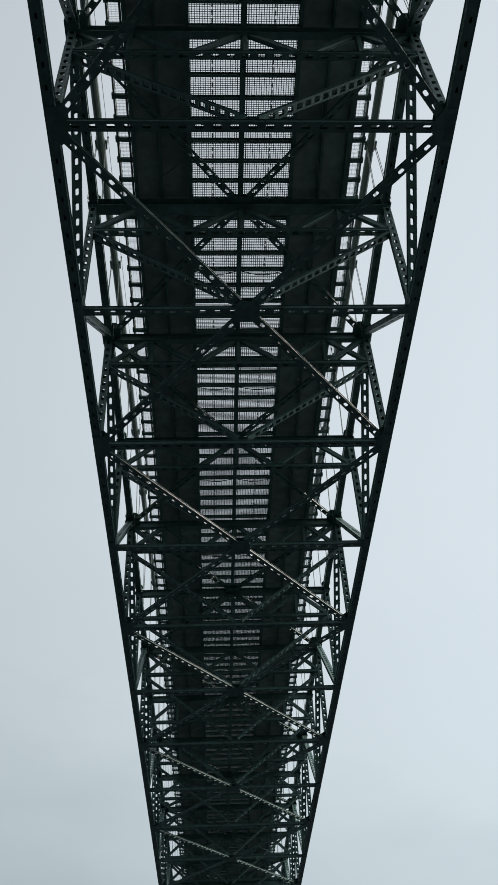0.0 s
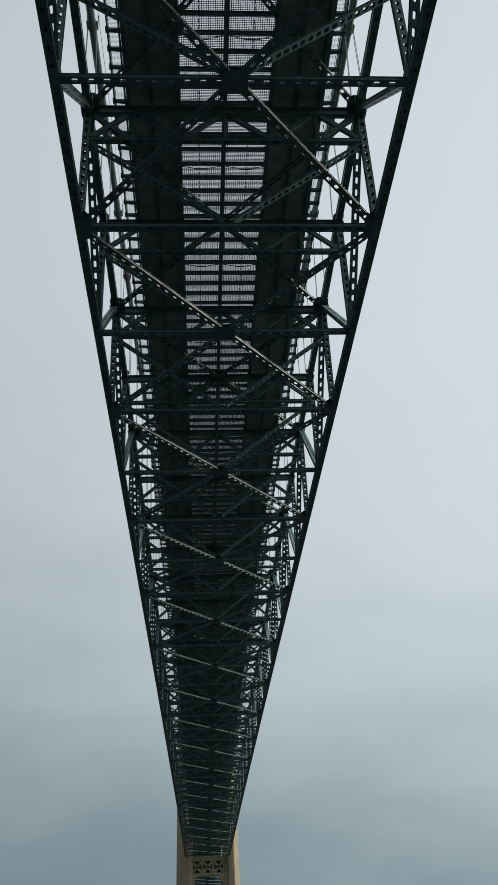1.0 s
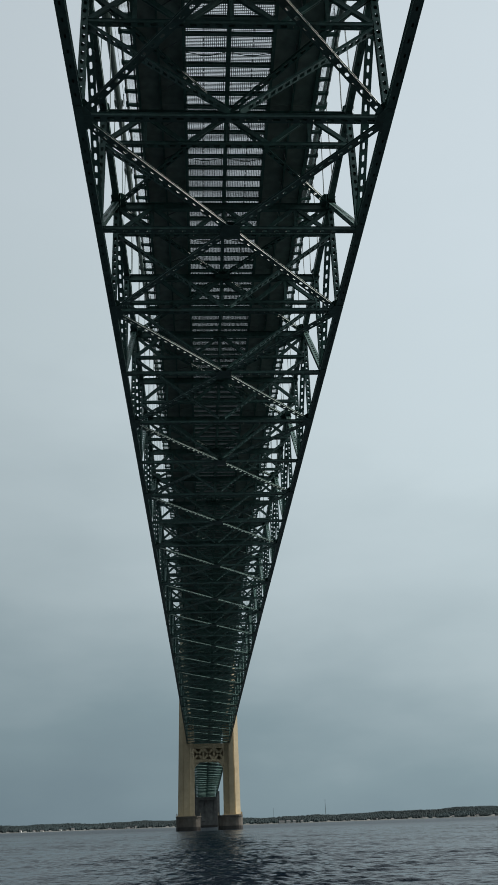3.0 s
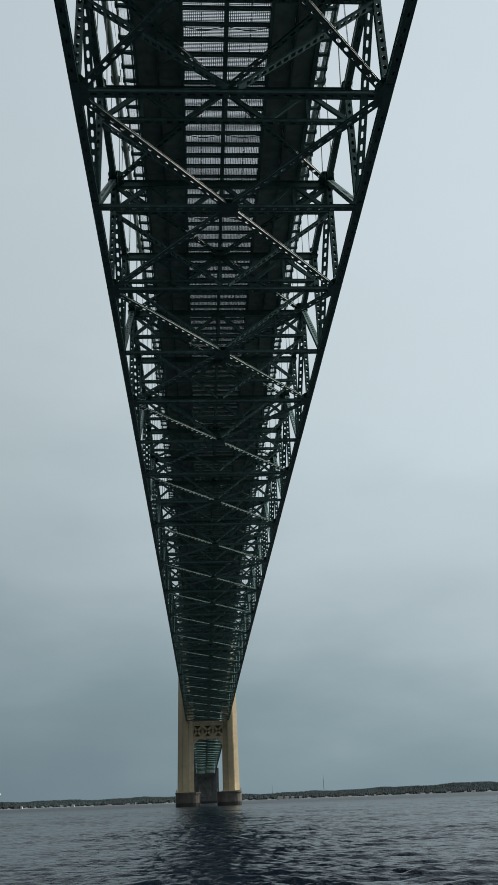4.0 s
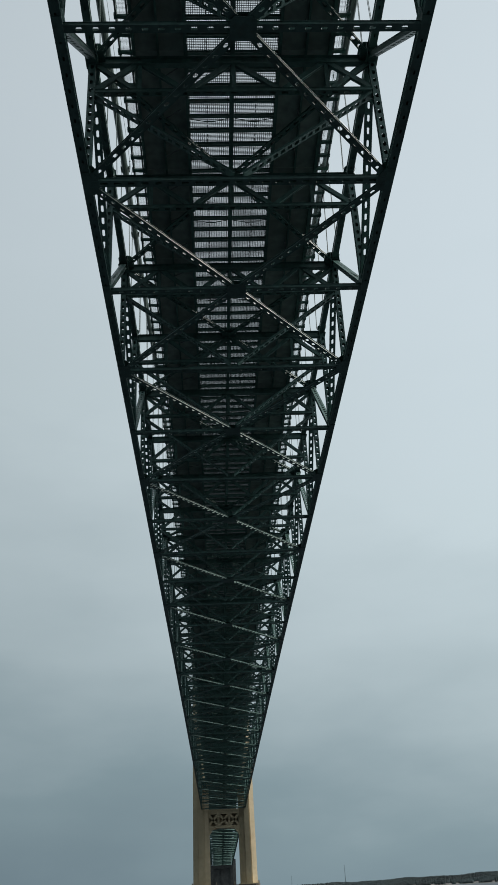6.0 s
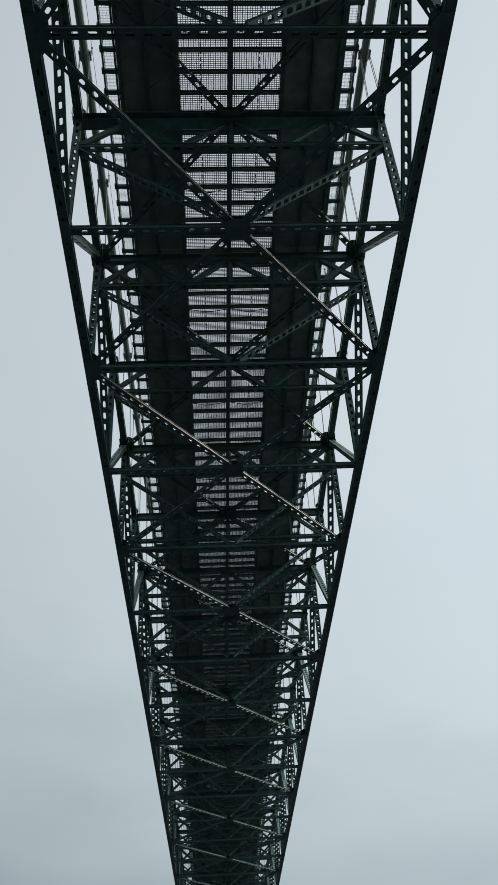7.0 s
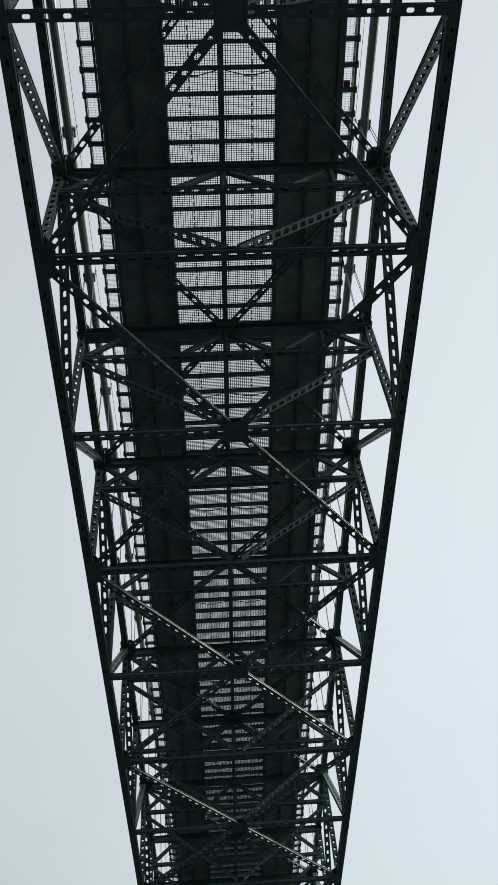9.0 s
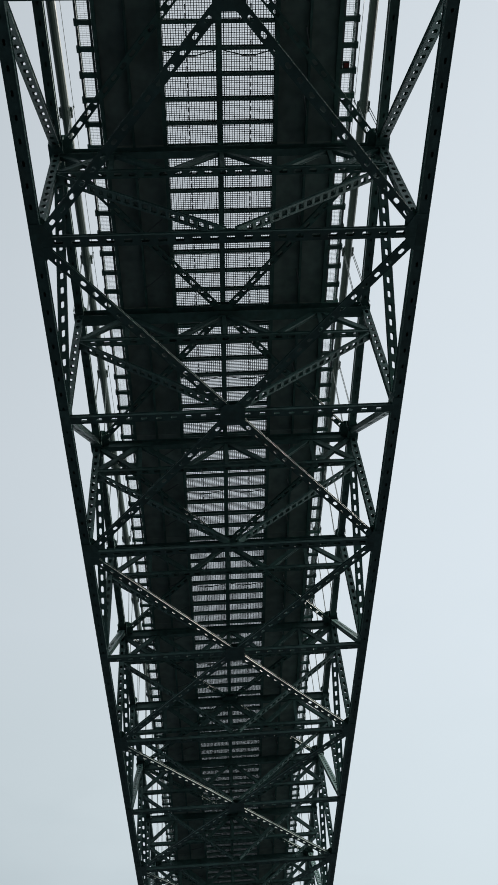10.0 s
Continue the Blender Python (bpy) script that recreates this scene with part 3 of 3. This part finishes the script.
def tower_leg(s):
    """A tall tapering leg of cellular section, with canted corners and a raised middle cell, on its pedestal."""
    v, f = [], []
    levels = [(6.3, 4.0, 5.45, 10.95), (46.0, 3.75, 5.0, 10.75), (100.0, 3.3, 4.3, 10.5), (TOWER_TOP, 2.8, 3.6, 10.37)]
    rings = []
    for z, hx, hy, cx in levels:
        a, c = hx * 0.30, hy * 0.52
        ring = [(-hx, -c), (-a - 0.5, -hy + 0.75), (-a, -hy + 0.75), (-a, -hy), (a, -hy), (a, -hy + 0.75), (a + 0.5, -hy + 0.75), (hx, -c),
                (hx, c), (a + 0.5, hy - 0.75), (a, hy - 0.75), (a, hy), (-a, hy), (-a, hy - 0.75), (-a - 0.5, hy - 0.75), (-hx, c)]
        rings.append(len(v))
        v += [(s * cx + x, TOWER_Y + 5.2 + y, z) for x, y in ring]
    n = 16
    for r0, r1 in zip(rings, rings[1:]):
        f += [(r0 + i, r0 + (i + 1) % n, r1 + (i + 1) % n, r1 + i) for i in range(n)]
    f.append(tuple(rings[-1] + i for i in range(n)))
    return set_parent(new("leg", mesh_of("leg", v, f, IVORY)), tower)


def portal_beam(z0, z1, arch, openings):
    """A cross strut between the legs with crossed openings above an arch."""
    v, f = [], []
    y0, y1 = TOWER_Y + 2.2, TOWER_Y + 8.2
    half = 7.6
    if arch:
        n = 24
        for y in (y0, y1):
            k = len(v)
            for i in range(n + 1):
                x = -half + 2 * half * i / n
                u = abs(x) / half
                drop = 0.0 if u < 0.45 else arch * ((u - 0.45) / 0.55) ** 2.4
                v += [(x, y, z0 - drop), (x, y, z0 + 1.1)]
            f += [(k + 2 * i, k + 2 * i + 2, k + 2 * i + 3, k + 2 * i + 1) for i in range(n)]
        m = 2 * (n + 1)
        f += [(2 * i, m + 2 * i, m + 2 * i + 2, 2 * i + 2) for i in range(n)]
    else:
        add_box(v, f, -half, half, y0, y1, z0, z0 + 1.1)
    add_box(v, f, -half, half, y0, y1, z1 - 2.2, z1)
    beam = set_parent(new("portal_beam", mesh_of("portal_beam", v, f, IVORY)), tower)
    lo, hi = z0 + 1.1, z1 - 2.2
    w = 2 * half / openings
    for i in range(openings + 1):
        x = -half + i * w
        t = 0.45
        set_parent(new("portal_post", mesh_of("portal_post", *boxed(max(-half, x - t), min(half, x + t), y0, y0 + 0.8, lo, hi), IVORY)), beam)
    for i in range(openings):
        x0, x1 = -half + i * w + 0.3, -half + (i + 1) * w - 0.3
        for a, b in (((x0, y0 + 0.4, lo), (x1, y0 + 0.4, hi)), ((x0, y0 + 0.4, hi), (x1, y0 + 0.4, lo))):
            member("portal_cross", a, b, 0.95, 0.6, "solid", beam, IVORY, up=(0, 1, 0))
    set_parent(new("portal_backing", mesh_of("portal_backing", *boxed(-half, half, y1 - 0.4, y1, lo, hi), IVORY)), beam)


for s in (-1, 1):
    tower_leg(s)
portal_beam(30.7, 39.0, 4.2, 3)
portal_beam(88.0, 98.0, 0, 4)
portal_beam(128.0, 138.0, 0, 4)
portal_beam(158.0, 167.0, 0, 4)


def pier(name, s, label):
    """A concrete pedestal with chamfered corners, a wet dark band at the waterline and a railing."""
    p = thing(name, (s * 9.9, TOWER_Y + 5, 0), label, "bridge pier", "pedestals under the tower")
    hx, hy, c = 5.8, 9.0, 3.4

    def ring(g):
        x, y = hx + g, hy + g
        pts = []
        for cx, cy, a0 in ((x - c, -y + c, -90), (x - c, y - c, 0), (-x + c, y - c, 90), (-x + c, -y + c, 180)):
            pts += [(cx + c * math.cos(radians(a0 + 22.5 * i)), cy + c * math.sin(radians(a0 + 22.5 * i))) for i in range(5)]
        return pts
    for nm, g, z0, z1, mat in (("wet_band", 0.12, -1.5, 1.7, WET), ("body", 0.0, 1.7, 5.75, PIER), ("coping", 0.25, 5.75, 6.35, PIER)):
        v, f = [], []
        add_prism(v, f, ring(g), z0, z1)
        attach(new(nm, mesh_of(nm, v, f, mat)), p)
    attach(new("base_plate", mesh_of("base_plate", *boxed(-4.6 + s * 1.05, 4.3 + s * 1.05, -5.9, 5.9, 6.35, 6.7), IVORY)), p)
    for nm, a, b in (("rail", -1, 0), ("rail", 1, 0), ("rail", 0, -1), ("rail", 0, 1)):
        v, f = [], []
        if a:
            x = a * (hx - 0.2)
            for z in (6.95, 7.6):
                add_box(v, f, x - 0.06, x + 0.06, -hy + c, hy - c, z, z + 0.1)
            for i in range(7):
                y = -hy + c + i * (2 * hy - 2 * c) / 6
                add_box(v, f, x - 0.08, x + 0.08, y - 0.08, y + 0.08, 6.35, 7.7)
        else:
            y = b * (hy - 0.2)
            for z in (6.95, 7.6):
                add_box(v, f, -hx + c, hx - c, y - 0.06, y + 0.06, z, z + 0.1)
            for i in range(5):
                x = -hx + c + i * (2 * hx - 2 * c) / 4
                add_box(v, f, x - 0.08, x + 0.08, y - 0.08, y + 0.08, 6.35, 7.7)
        attach(new(nm, mesh_of(nm, v, f, IVORY)), p)
    return p


for s in (-1, 1):
    pier("tower_pier", s, "weathered concrete pier pedestal with dark wet waterline under the tower leg")

END_Y = SIDE_START + SIDE_BAYS * BAY
end_pier = thing("end_pier", (0, END_Y, 0), "dark weathered concrete pier carrying the end of the far span", "bridge pier")
END_Z = low_z(END_Y)
for nm, b in (("wall", (-11.0, 11.0, -6, 12, 2.2, END_Z - 0.05)), ("shoulder", (-14.0, -11.0, -3, 16, 2.2, END_Z + 5.5)), ("shoulder", (11.0, 14.0, -3, 16, 2.2, END_Z + 5.5)),
              ("footing", (-15.0, 15.0, -10, 18, -1.5, 2.2)), ("plinth", (-11.0, 11.0, -8.5, -6, 2.2, 6.5)), ("cap_beam", (-11.0, 11.0, -7.4, -6, END_Z - 3.2, END_Z - 0.05)),
              ("pilaster", (-11.0, -8.0, -7.2, -6, 6.5, END_Z - 3.2)), ("pilaster", (-1.2, 1.2, -7.2, -6, 6.5, END_Z - 3.2)), ("pilaster", (8.0, 11.0, -7.2, -6, 6.5, END_Z - 3.2))):
    attach(new(nm, mesh_of(nm, *boxed(*b), WET if nm == "footing" else FAR_PIER)), end_pier)


# ---- the water ----
def lake():
    rng = np.random.RandomState(4)
    fine = np.radians(np.linspace(-21, 21, 450))
    rest = np.radians(np.linspace(24, 336, 80)[1:-1])
    az = np.concatenate([fine, rest])
    r = np.concatenate([[4, 10, 18], np.geomspace(24, 430, 900), np.geomspace(434, 4950, 140)])
    R, A = np.meshgrid(r, az, indexing="ij")
    X, Y = R * np.sin(A), R * np.cos(A)
    Z = np.zeros_like(X)
    gusts = 0.95 + 0.3 * np.sin(0.11 * X + 0.05 * Y + 1) * np.sin(0.07 * Y - 0.04 * X) + 0.25 * np.sin(0.31 * X - 0.17 * Y) * np.sin(0.23 * Y + 0.4)
    for i in range(80):
        lam = 10 ** rng.uniform(math.log10(0.28), math.log10(2.3))
        d = rng.normal(0.12, 0.36)
        k = 2 * math.pi / lam
        ph = k * (X * math.sin(d) + Y * math.cos(d)) + rng.uniform(0, 6.3)
        Z += 0.0066 * lam ** 0.92 * (np.sin(ph) + 0.28 * np.sin(2 * ph + 0.4)) * np.clip(1.5 - R / (lam * 230), 0, 1)
    Z *= gusts
    Z *= np.clip((R - 8) / 20, 0, 1)
    nr, na = X.shape
    co = np.stack([X, Y, Z], -1).reshape(-1, 3)
    i, j = np.meshgrid(np.arange(nr - 1), np.arange(na), indexing="ij")
    j2 = (j + 1) % na
    quads = np.stack([i * na + j, (i + 1) * na + j, (i + 1) * na + j2, i * na + j2], -1).reshape(-1, 4)
    quads = quads[:, ::-1]
    me = mesh_of("water", co.tolist(), quads.tolist() + [list(range(na))[::-1]], WATER)
    me.polygons.foreach_set("use_smooth", [True] * len(me.polygons))
    return tagged(new("water", me), "grey rippled lake water under an overcast sky", "water", kind="structure")


lake()


# ---- the far shore ----
def shore_r(a):
    """Distance of the shoreline at azimuth a (degrees, to the right of +y)."""
    return 2050 + 120 * math.sin(a * 0.09 + 1.0) + 60 * math.sin(a * 0.7)


def polar(a, r, z):
    return (r * math.sin(radians(a)), r * math.cos(radians(a)), z)


def land_z(a, d):
    """Height of the land at azimuth a, d metres behind the shoreline: a beach, then low hills."""
    if d < 30:
        return max(-0.5, 0.07 * d - 0.3)
    hill = 11 + 7 * max(0.0, min(1.0, (a - 6) / 9)) + 1.2 * math.sin(a * 1.3) + 0.7 * math.sin(a * 3.1)
    return 1.8 + hill * min(1, (d - 30) / 450)


def land():
    v, f = [], []
    steps = 260
    prof = (0, 8, 18, 30, 60, 120, 240, 360, 480, 900, 1500)
    for i in range(steps + 1):
        a = -40 + 80 * i / steps
        for d in prof:
            v.append(polar(a, shore_r(a) + d, land_z(a, d)))
    m = len(prof)
    f = [(i * m + j, (i + 1) * m + j, (i + 1) * m + j + 1, i * m + j + 1) for i in range(steps) for j in range(m - 1)]
    return tagged(new("shore_ground", mesh_of("shore_ground", v, f, SAND)), "low sandy far shore of the lake", "shore", kind="structure")


def tree_line():
    """Wooded shore: thousands of small uneven crowns on the slope."""
    v, f = [], []
    rnd = random.Random(7)
    for _ in range(30000):
        a = rnd.uniform(-26, 26)
        d = 20 + 500 * rnd.random() ** 1.3
        if d < 75 and math.sin(a * 5.3) + math.sin(a * 13.1) > 0.7:
            continue                       # clearings along the beach, where the houses stand
        h = rnd.uniform(3.4, 6.2) * (1.5 if d < 200 and rnd.random() < 0.02 else 1.0)
        w = rnd.uniform(1.2, 2.9)
        c = polar(a, shore_r(a) + d, land_z(a, d) - 0.3)
        k = len(v)
        n = 4
        for lvl, wd in ((0.0, 0.8), (0.45, 1.0), (0.82, 0.7)):
            for i in range(n):
                t = 2 * math.pi * i / n + rnd.uniform(-0.5, 0.5)
                q = w * wd * rnd.uniform(0.65, 1.15)
                v.append((c[0] + q * math.cos(t), c[1] + q * math.sin(t), c[2] + h * (lvl + rnd.uniform(-0.06, 0.06))))
        v.append((c[0], c[1], c[2] + h))
        for lv in range(2):
            f += [(k + lv * n + i, k + lv * n + (i + 1) % n, k + (lv + 1) * n + (i + 1) % n, k + (lv + 1) * n + i) for i in range(n)]
        f += [(k + 2 * n + i, k + 2 * n + (i + 1) % n, k + 3 * n) for i in range(n)]
    return tagged(new("far_woods", mesh_of("far_woods", v, f, WOODS)), "hazy dark green woods along the far shore", "trees", kind="stuff")


land()
tree_line()


def house(a, d, w, h, mat_label):
    c = polar(a, shore_r(a) + d, land_z(a, d) - 0.3)
    p = thing("shore_house", c, mat_label, "house", "houses on the far shore")
    attach(new("wall", mesh_of("wall", *boxed(-w / 2, w / 2, -4, 4, 0, h), WHITE)), p)
    k = [(-w / 2 - 0.5, -4.5, h), (w / 2 + 0.5, -4.5, h), (w / 2 + 0.5, 4.5, h), (-w / 2 - 0.5, 4.5, h), (-w / 2, 0, h + 1.8), (w / 2, 0, h + 1.8)]
    attach(new("roof", mesh_of("roof", k, [(0, 1, 5, 4), (2, 3, 4, 5), (0, 4, 3), (1, 2, 5), (3, 2, 1, 0)], ROOF)), p)
    return p


for a, d, w, h in ((-10.7, 24, 5, 7), (-9.95, 22, 6, 4), (-9.5, 26, 8, 4), (-8.45, 26, 7, 5), (-7.75, 24, 9, 7), (-5.6, 30, 10, 3), (-4.1, 24, 4, 7), (-4.5, 28, 8, 4),
                   (4.55, 16, 18, 8), (4.95, 20, 12, 9), (5.3, 22, 9, 8), (5.75, 22, 8, 7), (10.2, 24, 5, 4), (12.9, 22, 8, 3), (14.6, 26, 6, 5), (16.0, 24, 7, 5), (17.9, 26, 5, 4), (18.6, 24, 9, 4)):
    house(a, 13 + d * 0.12, w * 0.7, h * 0.5, "small white house with grey roof on the wooded shore")


def mast(a, section, label):
    p = thing("radio_mast", polar(a, shore_r(a) + 300, land_z(a, 300) - 0.5), label, "mast")
    for i in range(4):
        z0, z1, w = i * section, (i + 1) * section, (0.6 - 0.12 * i) * section / 12
        attach(new("mast_section", mesh_of("mast_section", *boxed(-w, w, -w, w, z0, z1), CABLE)), p)


def water_tower(a):
    p = thing("water_tower", polar(a, shore_r(a) + 60, land_z(a, 60) - 0.3), "white bulb water tower on a slim stem", "water tower")
    bm = bmesh.new()
    bmesh.ops.create_uvsphere(bm, u_segments=16, v_segments=10, radius=3.5)
    for q in bm.verts:
        q.co.z = q.co.z * 0.8 + 27
    me = bpy.data.meshes.new("tank")
    bm.to_mesh(me)
    bm.free()
    me.materials.append(WHITE)
    attach(new("tank", me), p)
    v, f = [], []
    add_prism(v, f, [(1.3 * math.cos(i * 0.6283), 1.3 * math.sin(i * 0.6283)) for i in range(10)], 0, 24)
    attach(new("stem", mesh_of("stem", v, f, WHITE)), p)


mast(7.2, 11.5, "tall thin grey radio mast rising above the far woods")
mast(4.1, 7.5, "shorter thin grey mast above the far woods")
water_tower(-12.0)


sign_y = 17.3
sign_box = thing("signal_box", (7.87, sign_y, low_z(sign_y) + DEPTH + DECK_UP + 0.1), "small red square signal box fixed to the walkway", "signal")
attach(new("casing", mesh_of("casing", *boxed(-0.19, 0.19, -0.19, 0.19, -0.25, 0.0), CASING)), sign_box)
attach(new("face", mesh_of("face", *boxed(-0.13, 0.13, -0.13, 0.13, -0.27, -0.25), RED)), sign_box)
